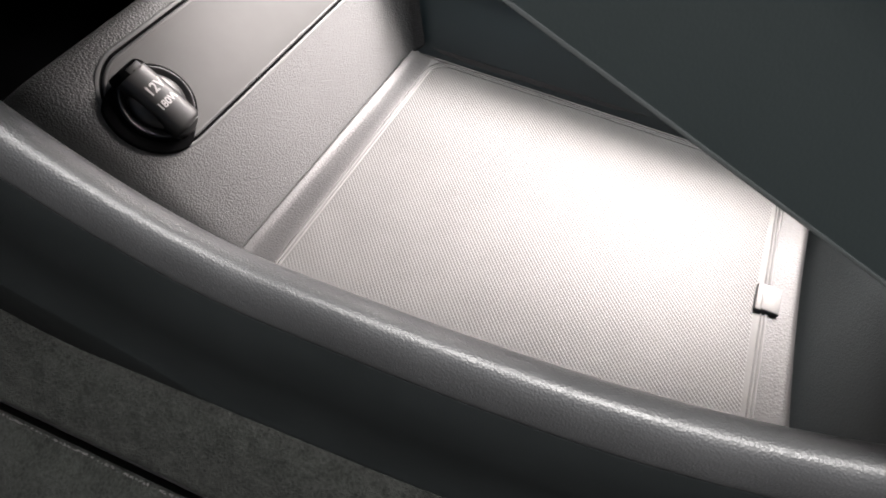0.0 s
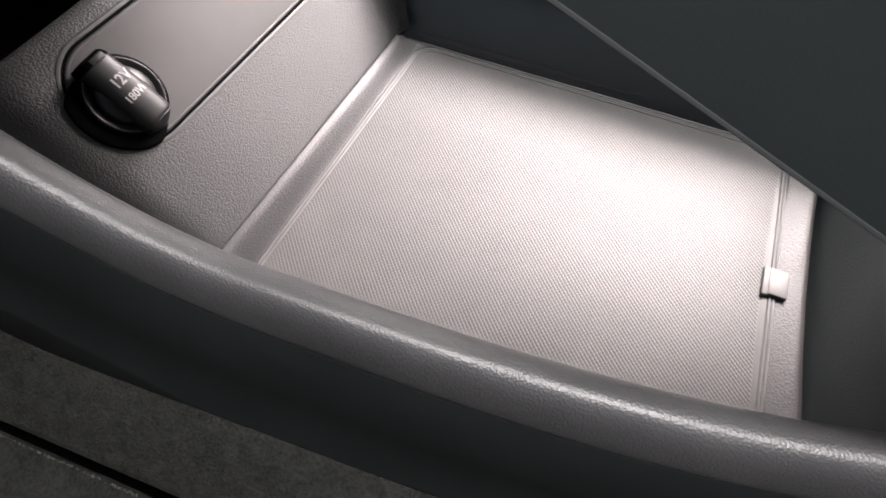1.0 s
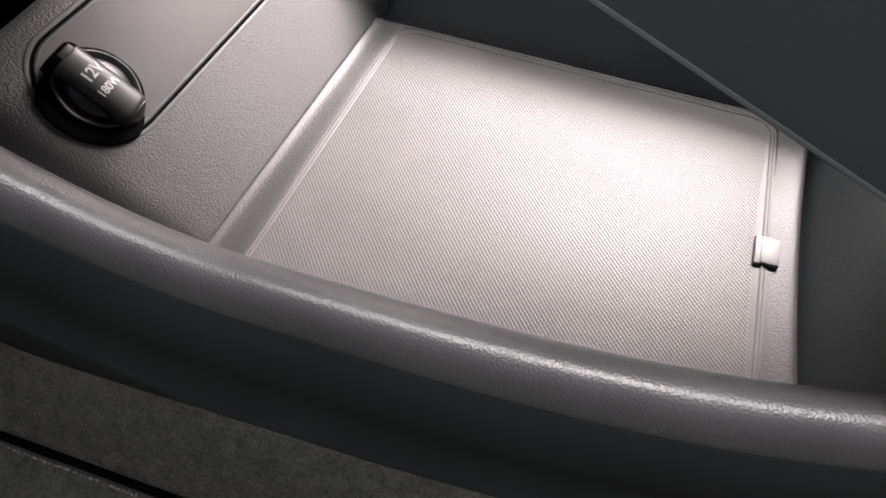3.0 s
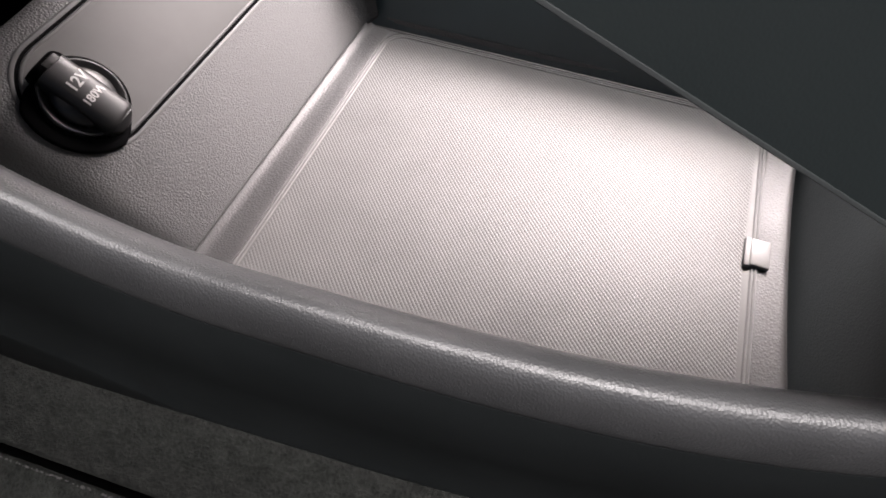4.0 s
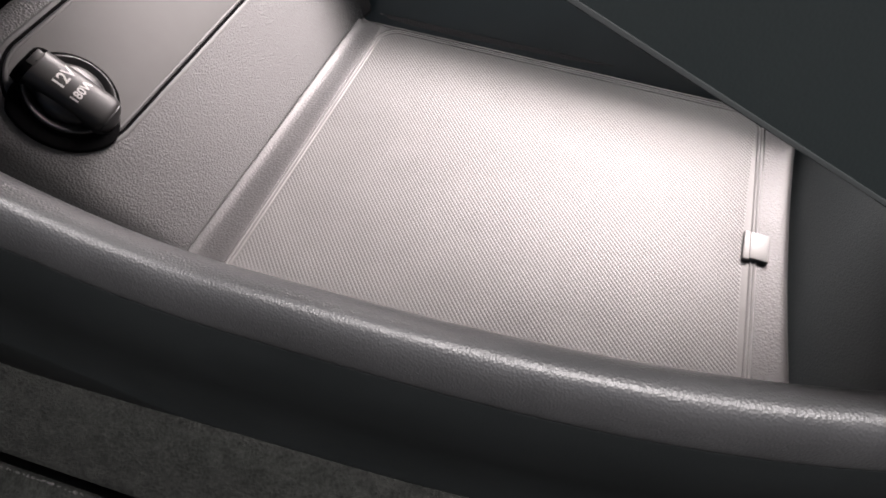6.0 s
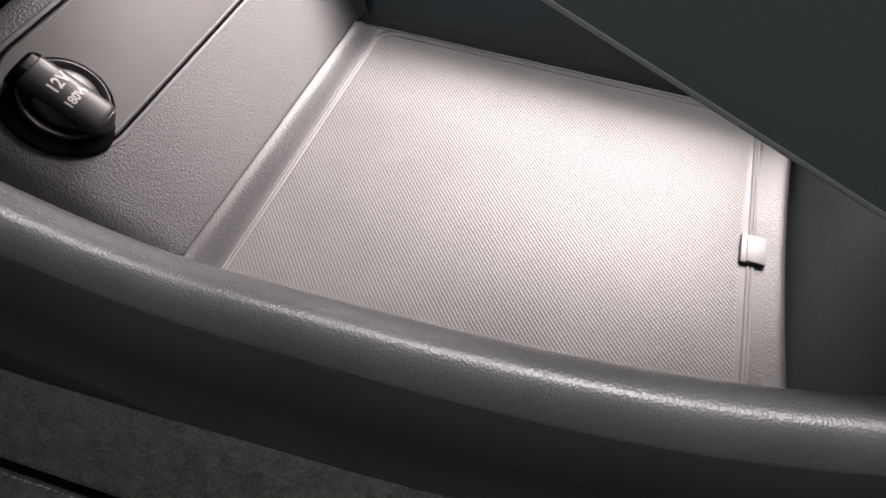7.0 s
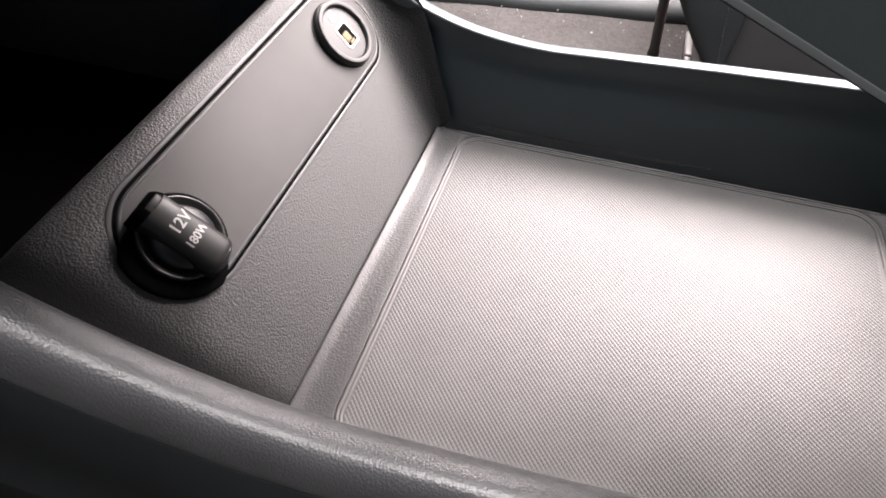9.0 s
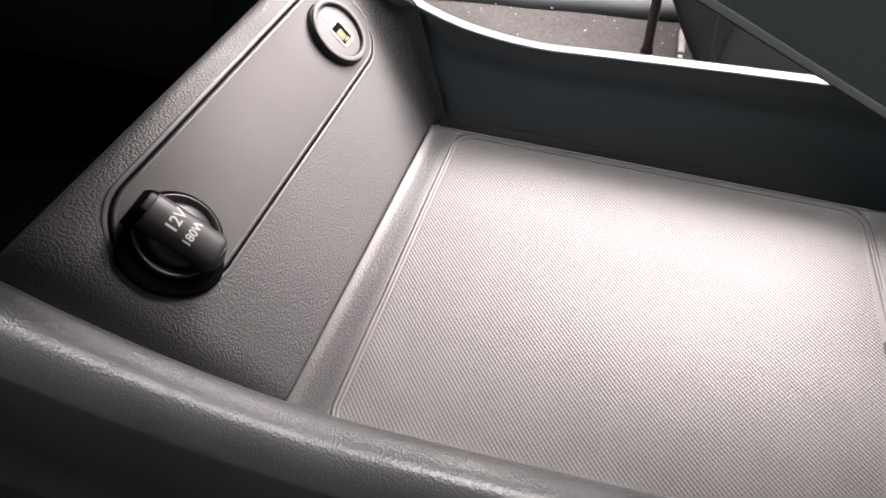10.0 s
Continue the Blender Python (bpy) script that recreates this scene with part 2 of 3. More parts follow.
def skirt_section(x, y, z, s, base, r):
    """The plain lower flank under the lip, flared towards the carpet."""
    pts = [(y + s * (r - 0.55), z - r - 0.7), (y + s * (r - 0.18), z - r - 0.22), (y + s * (r - 0.12), z - r - 0.7), (y + s * (r - 0.05), 1.0), (y + s * 1.1, -0.8), (y + s * 2.75, -6.0), (y + s * 2.85, -14.0), (y + s * 0.5, -14.0)]
    if s < 0:
        top = z - 1.66
        foot = 2.735 - 0.035 * min(20.0, max(-16.0, x))
        face = lambda h: -0.985 - (foot - 0.985) * (top - h) / (top + 6.0)
        crease = min(0.9, max(-5.9, -2.6 - 0.47 * (x + 9.0)))
        low = [(y + face(crease) + 0.01, crease), (y + face(crease) - 0.05, crease - 0.08), (y + face(crease - 0.5) - 0.07, crease - 0.5)]
        mid = 0.5 * (top + crease)
        pts = [(y - 0.3, top - 0.6), (y - 0.93, top + 0.03), (y + face(top - 0.03), top - 0.03), (y + face(mid), mid)] + low + [(y - foot - 0.2, -6.6), (y - foot - 0.2, -14.0), (y - 0.5, -14.0)]
    return [(x, a, b) for a, b in pts]


for line, height, s, r, skin, label in ((near_y, rail_z, -1, 0.95, GRAIN, "grained side wall with a rounded top lip"), (far_y, far_z, 1, 0.60, FAR_LIT_GRAIN, "side wall, dim side light in its colour, lip bright with window light")):
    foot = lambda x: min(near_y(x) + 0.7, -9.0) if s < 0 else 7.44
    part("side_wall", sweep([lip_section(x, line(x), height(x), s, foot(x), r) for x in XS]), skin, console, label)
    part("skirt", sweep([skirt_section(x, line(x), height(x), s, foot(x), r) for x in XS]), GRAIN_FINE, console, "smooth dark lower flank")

# tray floor: a leather-grained frame round the mat, with a rounded step down at its end
def bowed(x, y):
    """The tray's rear end bows a little forwards at its middle."""
    return x + max(0.0, (x - 10.0) / 10.0) * (0.0042 * (y - 1.2) ** 2 - 0.05)


floor_rows = []
for x, z in ((-1.66, -0.8), (-1.60, 0.08), (-1.575, 0.19), (-1.54, 0.225), (-1.50, 0.225), (-1.43, 0.18), (-1.34, 0.115), (-1.22, 0.055), (-1.05, 0.018), (-0.6, 0.0), (-0.2, -0.005), (-0.135, -0.025), (-0.12, -0.25), (20.02, -0.25), (20.03, -0.02), (20.1, -0.005), (20.5, 0.0), (20.75, 0.02), (21.0, 0.085), (21.18, 0.115), (21.32, 0.08), (21.41, 0.0), (21.46, -0.12), (21.52, -0.3), (21.55, -0.8)):
    y0 = near_y(x) + 0.15
    line = [y0 + (7.6 - y0) * i / 24 for i in range(25)]
    floor_rows.append([(bowed(x, y) + (0.012 * min(0.0, y - 7) if x < -1 else 0.0), y, z) for y in line])
cove = ((7.42, 0.03), (7.47, 0.042), (7.52, 0.07), (7.565, 0.12), (7.615, 0.2), (7.68, 0.31), (7.79, 0.47))
border = [grid_mesh([[(bowed(x0 + (x1 - x0) * i / 20, y), y, z) for i in range(21)] for y, z in edge + cove]) for x0, x1, edge in ((-0.13, 20.03, ((7.34, -0.25), (7.35, -0.01), (7.38, 0.025))), (-1.6, -0.13, ((7.3, -0.05), (7.4, 0.01))), (20.03, 21.4, ((7.3, -0.05), (7.4, 0.01))))]
hole = [[(bowed(x, y), y, z) for x, y in rounded(-0.14, 20.04, -9.96, 7.36, r, 10)] for r, z in ((0.02, -0.004), (1.28, -0.004), (1.28, -0.3))]
border.append(grid_mesh(hole, close_v=True))
part("tray_floor", joined(grid_mesh(floor_rows), *border), FLOOR_GRAIN, console)
rear_rows = []
for k in range(22):
    a = k / 21
    x, z = 21.6 + 3.2 * a ** 1.6, -0.7 + 9.0 * a
    y0 = near_y(min(x, 22.0)) + 0.9
    rear_rows.append([(x, y0 + (10.5 - y0) * i / 24, z) for i in range(25)])
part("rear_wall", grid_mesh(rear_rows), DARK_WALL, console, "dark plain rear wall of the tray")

# socket panel, leaning back from the floor
SLOPE = radians(50)
PANEL = Matrix.Translation((-1.7, 0, 0.0)) @ Matrix(((0, -math.cos(SLOPE), math.sin(SLOPE), 0), (1, 0, 0, 0), (0, math.sin(SLOPE), math.cos(SLOPE), 0), (0, 0, 0, 1)))


def on_panel(u, v, w=0.0):
    """u across the car, v up the slope, w out of the panel."""
    return PANEL @ Vector((u, v, w))


INLAY = (-8.12, 9.05, 4.8, 8.85)


def inlay_outline(grow=0.0, steps=18):
    u0, u1, v0, v1 = INLAY
    return rounded(u0 - grow, u1 + grow, v0 - grow, v1 + grow, (v1 - v0) / 2 + grow - 0.01, steps)


# panel skin: flat, rolled over at its top, turned into the far wall by a fillet
rows = []
ups = [(-0.12, -0.35), (-0.03, -0.05), (0.0, -0.015), (0.05, 0.0)] + [(0.3 + 0.46 * k, 0.0) for k in range(21)]
ups += [(9.6 + 0.42 * math.sin(radians(a)), -0.42 + 0.42 * math.cos(radians(a))) for a in range(10, 151, 14)] + [(8.9, -2.0), (8.4, -5.0)]
for v, w in ups:
    row = []
    bend = min(1.8, 0.8 + 0.22 * max(0.0, v))
    turn = 7.4 + 0.56 * max(0.0, v) - bend
    for k in range(41):
        u = -11.4 + (turn + 11.4) * k / 41
        row.append(on_panel(u, v, w - 0.36 * max(0.0, -8.7 - u) ** 2 - 0.10 * max(0.0, v - 8.95) * max(0.0, -2 - u)))
    for a in range(0, 91, 9):
        row.append(on_panel(turn + bend * math.sin(radians(a)), v, w + bend * (1 - math.cos(radians(a)))))
    row.append(on_panel(turn + bend + 0.1, v, w + bend + 0.4))
    rows.append(row)
part("socket_panel", grid_mesh(rows), PANEL_GRAIN, console, "sloping grained panel that carries the sockets")


def slab(outline, w0, w1, edge=0.05):
    """A plate on the panel with a softened upper edge."""
    def ring(w, inset):
        res = []
        for k, (u, v) in enumerate(outline):
            a, b = outline[k - 1], outline[(k + 1) % len(outline)]
            t = Vector((b[0] - a[0], b[1] - a[1])).normalized()
            res.append(on_panel(u - t.y * inset, v + t.x * inset, w))
        return res

    return sweep([ring(w0, 0), ring(w1 - edge, 0), ring(w1 - edge * 0.3, edge * 0.3), ring(w1, edge)])


part("inlay_groove", slab(inlay_outline(0.15), -0.2, 0.004, 0.003), BLACK_SHADE, console, "dark joint round the inlay")
rim = [[on_panel(*inlay_outline(g)[k], w) for g, w in ((0.14, -0.1), (0.14, -0.01), (0.165, 0.006), (0.21, 0.014), (0.27, 0.010), (0.33, -0.005), (0.33, -0.1))] for k in range(len(inlay_outline()))]
part("inlay_rim", grid_mesh(rim, close_u=True, close_v=True), RIM, console, "raised rim round the inlay")
edge = [[on_panel(*inlay_outline(g)[k], w) for g, w in ((0.035, -0.1), (0.035, 0.02), (0.015, 0.055), (-0.03, 0.075), (-0.08, 0.078), (-0.12, 0.06), (-0.12, -0.1))] for k in range(len(inlay_outline()))]
part("inlay_edge", grid_mesh(edge, close_u=True, close_v=True), RIM, console, "rounded bright edge of the inlay")
part("inlay", slab(inlay_outline(-0.10), -0.2, 0.07, 0.02), SATIN, console, "smooth satin grey inlay")

# bridge above the tray: its near edge falls towards the rear
EDGE_A, EDGE_B = Vector((-22.0, -11.08, 29.93)), Vector((40.0, -7.8, 1.74))


def edge_point(k):
    """The near lower edge, flared out towards the dashboard."""
    c = EDGE_A.lerp(EDGE_B, k / 60)
    c.y -= 0.15 * max(0.0, 5.0 - c.x)
    return c


def bridge_rows():
    out = []
    for k in range(61):
        c = edge_point(k)
        # unseen far lower edge, its height set to cut window light on floor and panel
        low = c.z - (15.0 - 0.42 * min(10.5, max(0.0, c.x - 3.5)))
        far = 8.2 - c.y
        sec = [(0.04, -0.004), (0.012, 0.0), (0.0, 0.008), (0.004, 0.018), (0.05, 0.115), (0.25, 0.53), (0.7, 1.45), (1.1, 2.25), (1.4, 2.95), (1.6, 4.0), (1.85, 12.0), (far, 12.0), (far + 0.4, 0.6 - low), (far + 0.1, 0.1 - low), (far - 0.3, -low)]
        out.append([(c.x, c.y + a, c.z + b) for a, b in sec])
    return out


# thin strip added to carry the highlight line on the bridge's near edge
glint_rows = []
for k in range(61):
    c = edge_point(k)
    glint_rows.append([(c.x, c.y + a, c.z + b) for a, b in ((0.05, -0.01), (0.004, -0.01), (-0.009, -0.004), (-0.013, 0.004), (-0.009, 0.014), (0.004, 0.035), (0.015, 0.06), (0.026, 0.072), (0.08, 0.075))])
part("edge_glint", sweep(glint_rows), EDGE_GLINT, console, "flat paler strip for the highlight along the bridge's edge")
part("bridge", sweep(bridge_rows()), BRIDGE, console, "dark upper console bridge over the tray")

# ---- the rubber mat ----
mat_thing = tagged(empty("rubber_mat", (10, -1, 0)), "grey rubber tray mat with a fine diamond-knurled face", "tray mat")
MX0, MX1, MY0, MY1 = -0.1, 20.0, -9.9, 7.32


def mat_ring(inset, z):
    return [(bowed(x, y), y, z) for x, y in rounded(MX0 + inset, MX1 - inset, MY0 + inset, MY1 - inset, 1.25 - inset, 10)]


part("sheet", sweep([mat_ring(a, z) for a, z in ((0.0, -0.24), (0.0, 0.005), (0.015, 0.035), (0.05, 0.045), (0.10, 0.045), (0.12, 0.03), (0.135, 0.012), (0.155, 0.012), (0.17, 0.03), (0.19, 0.042), (0.24, 0.042), (0.265, 0.02), (0.275, 0.0), (0.28, -0.006), (0.30, -0.0065), (0.6, -0.0065))]), RUBBER, mat_thing)

pitch = 0.1385
verts, faces = [], []
span = int(30 / pitch)
for i in range(-span, span):
    for j in range(-span, span):
        a, b = (i + 0.5) * pitch, (j + 0.5) * pitch
        cx, cy = 10 + (a - b) / math.sqrt(2), -1.5 + (a + b) / math.sqrt(2)
        dx = max(MX0 + 1.25 - cx, cx - (MX1 - 1.25), 0)
        dy = max(MY0 + 1.25 - cy, cy - (MY1 - 1.25), 0)
        if math.hypot(dx, dy) > 0.90 or cx < MX0 + 0.31 or cx > MX1 - 0.31 or cy > MY1 - 0.31 or cy < MY0 + 0.31:
            continue
        k = len(verts)
        for s, rise in ((-0.495, 0.0), (-0.13, 1.0), (0.13, 1.0), (0.495, 0.0)):
            for t, dip in ((-0.495, 0.0), (-0.13, 1.0), (0.13, 1.0), (0.495, 0.0)):
                a, b = s * pitch, t * pitch
                x, y = cx + (a - b) / math.sqrt(2), cy + (a + b) / math.sqrt(2)
                verts.append((0.01 * bowed(x, y), 0.01 * y, -0.00002 + 0.00012 * min(rise, 0.52 + 0.48 * dip)))
        faces += [(k + 4 * e + h, k + 4 * e + 4 + h, k + 4 * e + 5 + h, k + 4 * e + 1 + h) for e in range(3) for h in range(3)]
me = bpy.data.meshes.new("knurling")
me.from_pydata(verts, [], faces)
me.materials.append(RUBBER)
knurl = tagged(new("knurling", me), kind="stuff")
knurl.parent = mat_thing
knurl.matrix_parent_inverse = mat_thing.matrix_world.inverted()

tab = joined(box((19.6, -1.42, -0.1), (19.86, 0.02, 0.16), 0.05), box((19.82, -1.34, -0.05), (20.58, 0.0, 0.18), 0.05))
part("pull_tab", tab, TAB, mat_thing, "small pale square pull tab")

# ---- 12 V socket cap ----
cap = tagged(empty("socket_cap", on_panel(-6.35, 6.83)), "black plastic 12 V socket cap with a grip bar", "socket cap")
CAPM = PANEL @ Matrix.Translation((-6.52, 6.70, 0.0))
# raised crescent in near black, painted shade of the recess round the socket
crescent = []
for k in range(96):
    a = 360.0 * k / 96
    out = 1.60 + 0.47 * min(1.0, max(0.0, (88.0 - abs(a - 205.0)) / 34.0))
    c, d = math.cos(radians(a)), math.sin(radians(a))
    crescent.append([(r * c, r * d, h) for r, h in ((out, -0.2), (out, 0.13), (out - 0.03, 0.18), (out - 0.09, 0.20), (1.56, 0.20), (1.50, 0.16), (1.45, -0.2))])
part("bezel", moved(grid_mesh(crescent, close_u=True, close_v=True), CAPM), BLACK_SHADE, cap, "black crescent for the shade in the socket's recess")
part("flange", moved(lathe([(1.60, -0.3), (1.60, 0.20), (1.57, 0.26), (1.52, 0.28), (1.47, 0.26), (1.45, 0.1)]), CAPM), BLACK_SHADE, cap, "black round flange")
part("ring", moved(lathe([(1.47, 0.0), (1.46, 0.34), (1.43, 0.40), (1.39, 0.41), (1.36, 0.39), (1.14, 0.26), (1.12, 0.2)]), CAPM), CAP_GREY, cap, "dark grey dished ring")
part("cap_body", moved(lathe([(1.13, 0.0), (1.12, 0.40), (1.07, 0.52), (0.95, 0.62), (0.6, 0.73), (0.0, 0.78)]), CAPM), BLACK, cap, "black domed cap")
# grip bar: a domed bar across the cap, its long way up the slope, open at its upper end
GRIP = CAPM @ Matrix.Translation((0.0, 0.03, 0.0)) @ Matrix.Rotation(radians(93), 4, "Z")


def crown(a):
    """How far the grip's top has fallen at a share a of its half width."""
    return 0.16 * abs(a) ** 2.4 + 0.14 * abs(a) ** 9


def grip_section(g, swell=0.0):
    half = (0.70 - 0.03 * g) * (1 - 0.42 * max(0.0, -g - 0.70) ** 2 / 0.09 - 0.12 * max(0.0, g - 0.85) / 0.15) + swell
    top = 1.06 - 0.04 * g * g - 0.42 * (max(0.0, -g - 0.78) / 0.22) ** 2 - 0.16 * (max(0.0, g - 0.9) / 0.1) ** 2 + swell
    sec = [(-half - 0.08, 0.2), (-half - 0.02, top - 0.42)] + [(-half * a, top - crown(a)) for a in (1.0, 0.97, 0.92, 0.84, 0.72, 0.58, 0.4, 0.2, 0.0)]
    sec += [(-a, b) for a, b in sec[-2::-1]]
    return [(1.60 * g, a, b) for a, b in sec]


grip = part("grip", moved(sweep([grip_section(-1 + k / 20) for k in range(41)]), GRIP), GRIP_BLACK, cap, "domed grip bar")
part("end_cap", moved(sweep([grip_section(g, 0.012) for g in (0.80, 0.85, 0.9, 0.94, 0.97, 1.0, 1.02)]), GRIP), BLACK_SHADE, grip, "black open end of the grip")
part("tip", moved(sweep([grip_section(g, 0.012) for g in (-0.86, -0.9, -0.94, -0.98, -1.02, -1.05, -1.07)]), GRIP), BLACK, grip, "black rounded tip of the grip")
part("slot", moved(box((1.24, -0.42, 0.9), (1.50, 0.22, 1.045), 0.03), GRIP), GRIP_BLACK, grip, "grey tongue in the grip's open end")
for text, size, u, v in (("12V", 0.56, 0.06, 0.45), ("180W", 0.41, 0.05, -0.20)):
    lettering("lettering", text, size, CAPM @ Matrix.Translation((u, v, 1.065)) @ Matrix.Rotation(radians(3), 4, "Z"), grip, PRINT, "white lettering", lambda x: crown((x + u) / 0.69))

# ---- USB port ----
usb = tagged(empty("usb_port", on_panel(6.95, 6.65)), "round black USB port with a white outlined opening", "USB port")
USBM = PANEL @ Matrix.Translation((6.6, 6.76, -0.08))
BEZEL = smooth_plastic("usb_bezel", (0.036, 0.036, 0.0365), (0.043, 0.043, 0.0435), 0.58, 0.00003, 0.25)
part("collar", moved(lathe([(1.62, -0.2), (1.62, 0.30), (1.59, 0.40), (1.52, 0.42), (1.48, 0.1)]), USBM), GRIP_BLACK, usb, "black outer collar")
part("bezel", moved(lathe([(1.56, 0.1), (1.56, 0.49), (1.54, 0.535), (1.50, 0.55), (1.38, 0.55), (1.34, 0.54), (1.31, 0.51), (1.29, 0.30), (1.28, 0.2)]), USBM), BEZEL, usb)
USBF = USBM @ Matrix.Translation((0.05, -0.01, 0.13)) @ Matrix.Diagonal((1.12, 1.12, 1, 1))
part("face", moved(lathe([(1.30, 0.0), (1.30, 0.34), (1.2, 0.36), (0.0, 0.36)]), USBM), BEZEL, usb)


def line_frame(x0, x1, y0, y1, w, h0, h1, r=0.1):
    o, i = rounded(x0, x1, y0, y1, r, 4), rounded(x0 + w, x1 - w, y0 + w, y1 - w, max(r - w, 0.02), 4)
    return grid_mesh([[(*o[k], h0), (*o[k], h1), (*i[k], h1), (*i[k], h0)] for k in range(len(o))], close_u=True, close_v=True)


opening = part("opening", moved(box((-0.34, -0.52, 0.2), (0.34, 0.30, 0.238), 0.01), USBF), BLACK_SHADE, usb)
part("contact", moved(joined(box((-0.30, -0.36, 0.21), (0.12, 0.06, 0.27), 0.03), box((-0.16, -0.49, 0.21), (0.20, -0.38, 0.255), 0.02)), USBF), METAL, opening, "brass contact tongue")
part("outline", moved(line_frame(-0.46, 0.46, -0.64, 0.42, 0.115, 0.2, 0.25, 0.2), USBF), PRINT_GREY, usb, "white outline")
part("symbol", moved(joined(line_frame(-0.21, 0.21, 0.63, 1.03, 0.095, 0.2, 0.245, 0.06), box((-0.04, 0.78, 0.22), (0.04, 0.89, 0.245))), USBF), PRINT_GREY, usb, "white symbol")

# ---- the cabin round it ----
def plate(name, lo, hi, mat, label, category, bevel=0.0):
    return tagged(part(name, box(lo, hi, bevel), mat), label, category, kind="structure")


# near floor carpet: the tunnel's flank and the floor, parted by a dark seam that closes on the console rearwards
def drift(x, y):
    return y + 0.083 * (min(20.0, max(-30.0, x)) + 11.0) * min(1.0, max(0.0, (-14.0 - y) / 4.0))


rows = []
for x in [-60 + 3 * k for k in range(50)]:
    rows.append([(x, drift(x, y), z + 0.25 * noise.noise((x * 0.12, y * 0.2, 0))) for y, z in ((-6.0, -7.0), (-13.0, -6.4), (-15, -6.4), (-17, -7.4), (-18.6, -8.5), (-18.85, -8.75), (-18.8, -9.2), (-18.3, -15.5))])
tagged(part("carpet_tunnel", grid_mesh(rows), CARPET_DARK), "dark grey carpet on the tunnel flank", "carpet", kind="structure")
rows = []
for x in [-60 + 3 * k for k in range(50)]:
    rows.append([(x, drift(x, y), z + 0.2 * noise.noise((x * 0.12, y * 0.2, 3))) for y, z in ((-19.1, -15.5), (-19.3, -10.6), (-19.32, -9.3), (-19.6, -9.0), (-21.0, -9.3), (-30, -13), (-60, -15))])
driver_carpet = tagged(part("carpet_driver_floor", grid_mesh(rows), CARPET_DARK), "dark grey carpet with a frayed cut edge", "carpet", kind="structure")
# black strip added in the slot, the gap's shade put into its colour
part("gap_shade", grid_mesh([[(x, drift(x, y), z + 0.2 * noise.noise((x * 0.12, y * 0.2, 3))) for y, z in ((-19.05, -15.4), (-19.24, -10.6), (-19.26, -9.4))] for x in [-60 + 3 * k for k in range(50)]]), BLACK_SHADE, driver_carpet, "black strip for the shade in the carpet gap")
dice = random.Random(11)
tufts = []
for k in range(420):
    x = dice.uniform(-14, 12)
    y, r = drift(x, -19.42) - 0.16 * dice.random(), dice.uniform(0.02, 0.055)
    b = bmesh.new()
    bmesh.ops.create_icosphere(b, subdivisions=1, radius=r)
    tufts.append(moved(b, Matrix.Translation((x, y, -9.10 + 0.2 * noise.noise((x * 0.12, -19.5 * 0.2, 3)))) @ Matrix.Rotation(dice.uniform(-1, 1), 4, "X") @ Matrix.Diagonal((dice.uniform(0.6, 1.6), 1, 0.7, 1))))
tagged(part("frayed_edge", joined(*tufts), FRAY, driver_carpet, "grey frayed threads"), kind="stuff")
rows = []
for x in [-60 + 3 * k for k in range(50)]:
    rows.append([(x, y, z + 0.35 * noise.noise((x * 0.06, y * 0.08, 7))) for y, z in ((10.5, -13), (20, -13), (30, -13.2), (40, -13.4), (52, -13.0), (60, -12))])
tagged(part("carpet_passenger_floor", grid_mesh(rows), CARPET_GREY), "pale grey speckled carpet in the passenger footwell", "carpet", kind="structure")

plate("floor", (-62, -78, -20), (90, 72, -16), LINING, "car floor under the carpet", "floor")
# unseen roof lining, pale for bounce fill; its opening is added to let sky in
tagged(part("ceiling", joined(box((-62, -78, 98), (-22, 72, 102)), box((60, -78, 98), (90, 72, 102)), box((-22, -78, 98), (60, -32, 102)), box((-22, 62, 98), (60, 72, 102))), HEADLINER), "unseen pale cabin roof lining with an added opening", "ceiling", kind="structure")
plate("wall_front", (-66, -78, -20), (-62, 72, 102), LINING, "front end of the cabin", "wall")
plate("wall_rear", (90, -78, -20), (94, 72, 102), LINING, "rear end of the cabin", "wall")


def side_with_window(name, y0, y1, x0, x1, z0, z1):
    bm = joined(box((-62, y0, -20), (90, y1, z0)), box((-62, y0, z1), (90, y1, 102)), box((-62, y0, z0), (x0, y1, z1)), box((x1, y0, z0), (90, y1, z1)))
    tagged(part(name, bm, LINING), "cabin side with a window opening", "wall", kind="structure")


side_with_window("wall_passenger_side", 68, 72, -20, 76, 36, 97)
side_with_window("wall_driver_side", -78, -74, -20, 76, 42, 97)
plate("dashboard", (-62, -14, 14), (-10.5, 11, 55), DASH, "dark underside of the dashboard", "dashboard", 1.0)
# floor coloured near black to stand for the shade under the dashboard
part("recess_floor", box((-40, -12, -4.0), (-6.5, 11, -3.0)), BLACK_SHADE, console, "recess floor, blackened for the shade under the dashboard")
part("recess_back", box((-41, -12, -4), (-40, 11, 15)), DASH, console)
part("recess_side", box((-40, 10.4, -4), (-12, 11.0, 15)), DASH, console)

seat = tagged(empty("passenger_seat", (22, 34, -13)), "black leather passenger seat with a stitched side bolster", "car seat")


def seat_corner(z):
    """Outline of the cushion's hanging front corner at a height."""
    grow = max(0.0, z + 7.2)
    left = 14.25 - 0.9 * min(9.0, grow) ** 0.85
    right = 15.8 + 0.03 * grow
    back = 30 + 7 + grow * 0.5
    pts = []
    for k in range(9):
        a = math.pi * k / 8
        pts.append((left + (right - left) * (1 - math.cos(a)) / 2, 30.0 - 0.5 * math.sin(a), z))
    return pts + [(right, back, z), ((left + right) / 2, back + 0.5, z), (left, back, z)]


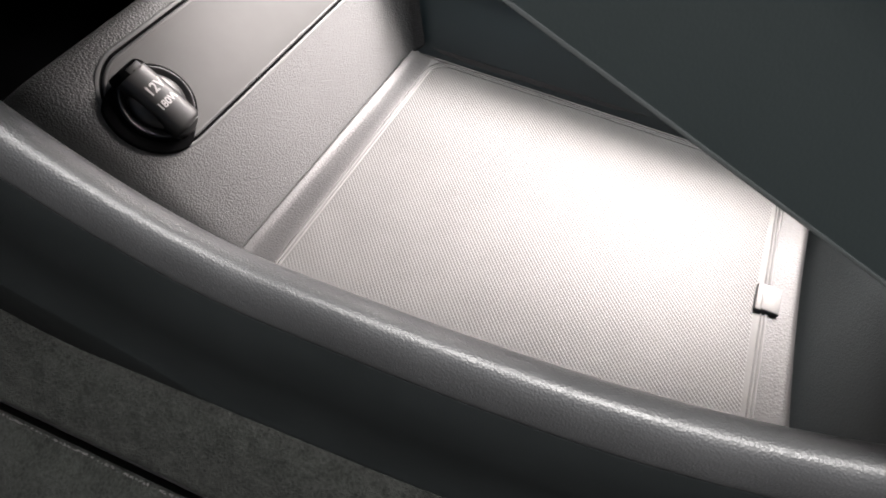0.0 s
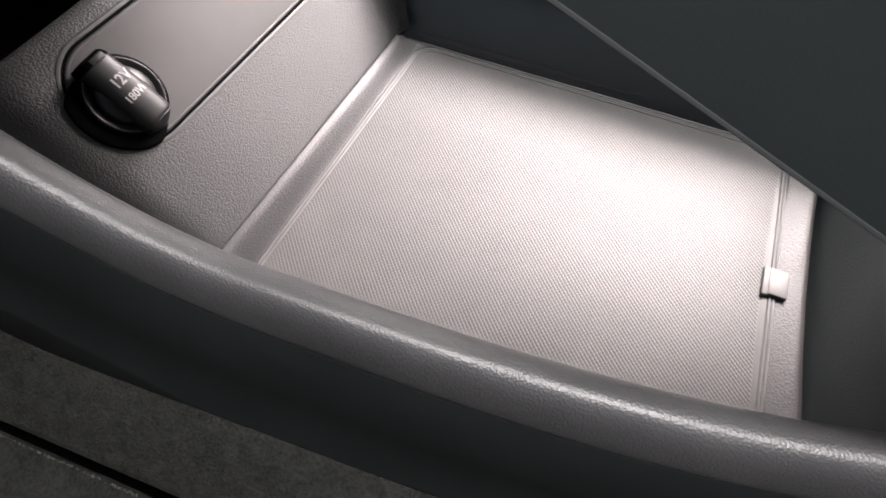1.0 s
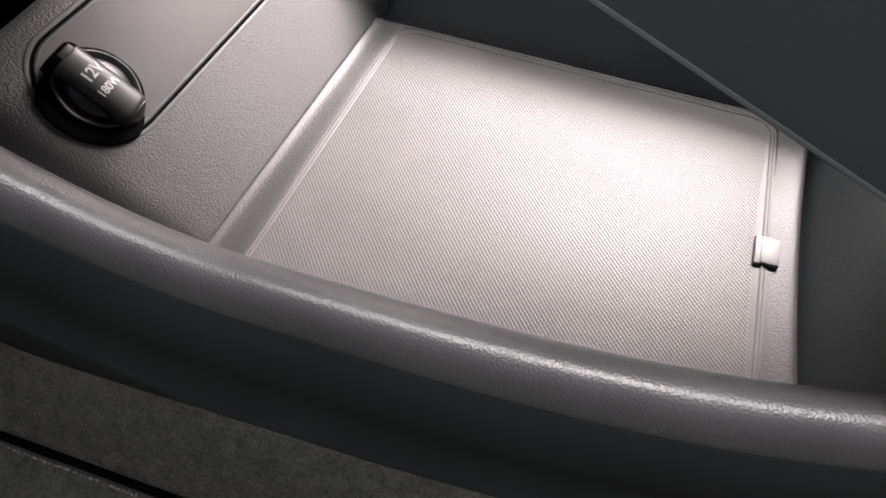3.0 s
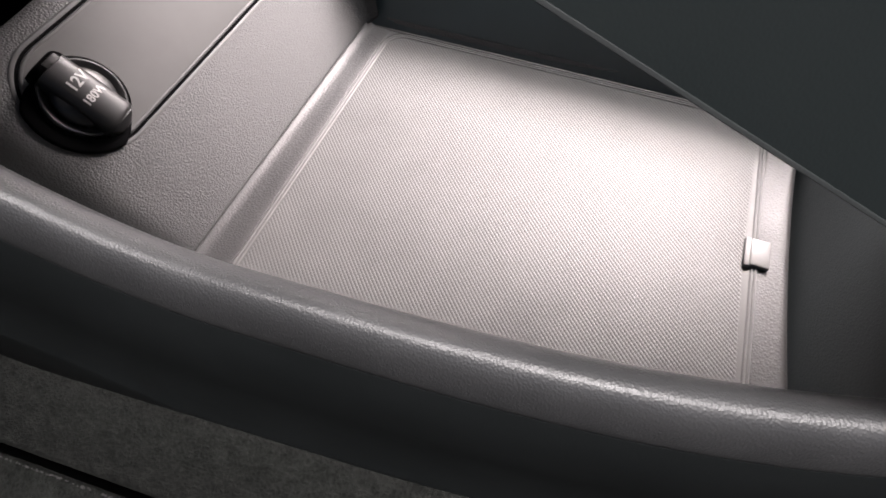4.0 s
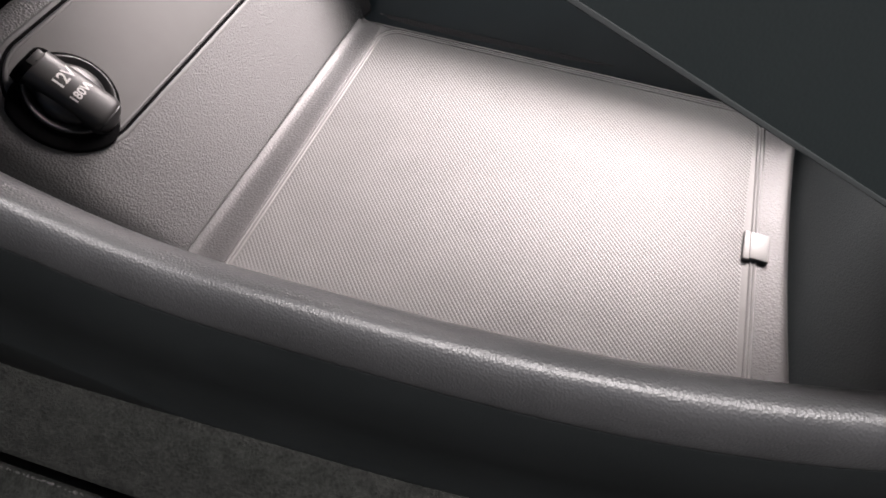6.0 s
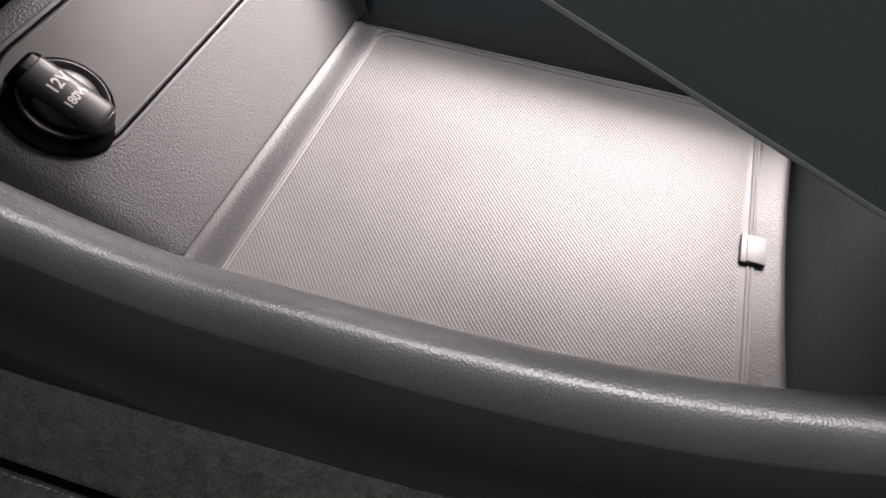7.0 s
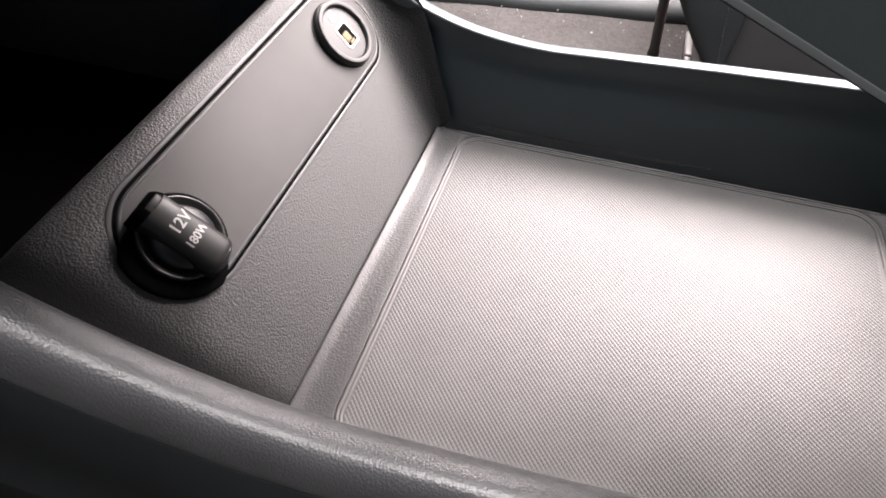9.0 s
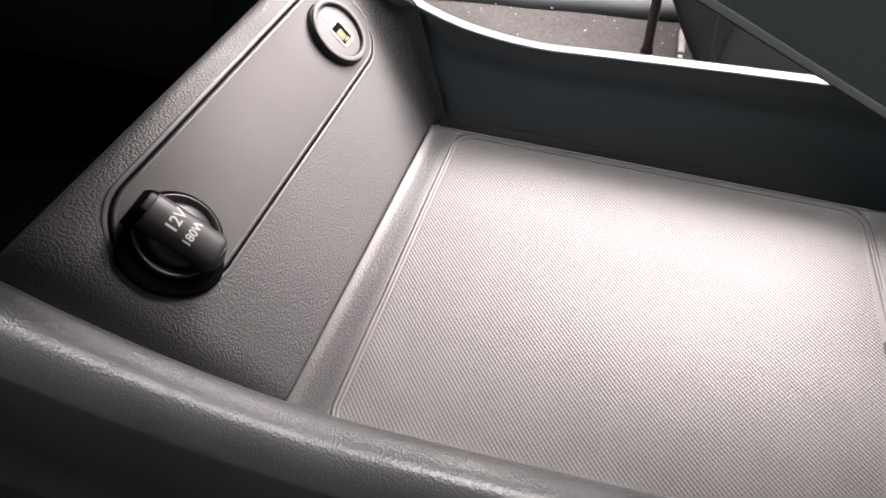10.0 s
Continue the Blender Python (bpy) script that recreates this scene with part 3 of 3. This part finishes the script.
part("bolster", sweep([seat_corner(z) for z in [-8.4, -8.1, -7.6, -7.0, -6.2, -5.4, -4.4, -3.2, -2, -0.5, 1, 3, 6, 9, 12]]), LEATHER, seat, "black leather bolster")
stitches = bmesh.new()
for k in range(34):
    z = -7.4 + 0.36 * k
    c = seat_corner(z)[5]
    b = box((c[0] - 0.04, c[1] - 0.06, z), (c[0] + 0.04, c[1] + 0.05, z + 0.2), 0.02, 1)
    stitches = joined(stitches, b)
tagged(part("stitching", stitches, TRIM_SEAT, seat, "grey thread"), kind="stuff")
part("side_trim", box((15.75, 31.0, -12.5), (44, 33.0, 6), 0.5, 3), TRIM_SEAT, seat, "dull grey plastic side trim")
part("cushion", box((16.2, 33.2, -8), (46, 62, 4), 1.2, 3), LEATHER, seat)

strut = tagged(empty("seat_post", (11.0, 40.4, -13)), "dark brown round metal post beside the seat", "post")
part("post", moved(lathe([(0.62, -0.3), (0.62, 0.2), (0.50, 0.35), (0.50, 18.0), (0.44, 18.1)], 20), Matrix.Translation((11.0, 40.6, -13)) @ Matrix.Rotation(radians(-5.5), 4, "Y")), POST, strut)
cover = tagged(empty("rail_cover", (14.0, 42.5, -13)), "small pale plastic rail end cover on the carpet", "trim cover")
part("cover", joined(box((14.0, 40.3, -13.4), (14.75, 45.0, -12.5), 0.2, 3), box((14.05, 39.6, -13.4), (14.65, 40.5, -12.8), 0.12, 2)), PALE, cover)
rows = []
for x in [-60 + 3 * k for k in range(50)]:
    yy = 46.1 + 0.085 * x + 0.25 * noise.noise((x * 0.15, 0, 0))
    rows.append([(x, yy + a, z) for a, z in ((0.4, -15.0), (0.0, -13.2), (0.05, -12.6), (0.5, -11.9), (1.5, -11.3), (5, -10.6), (10, -9.0), (16, 2.0))])
tagged(part("door_sill", grid_mesh(rows), LEATHER), "dark grey plastic door sill trim beyond the carpet", "sill", kind="structure")

# pale crumbs of grit on the passenger carpet
grit = bmesh.new()
dice = random.Random(5)
for k in range(46):
    x, y, r = dice.uniform(-12, 14), dice.uniform(32, 46), dice.uniform(0.05, 0.12)
    b = bmesh.new()
    bmesh.ops.create_icosphere(b, subdivisions=1, radius=r)
    grit = joined(grit, moved(b, Matrix.Translation((x, y, -12.9 + 0.35 * noise.noise((x * 0.06, y * 0.08, 7))))))
tagged(part("grit", grit, PALE), "pale specks of grit strewn on the carpet", "grit", kind="stuff")
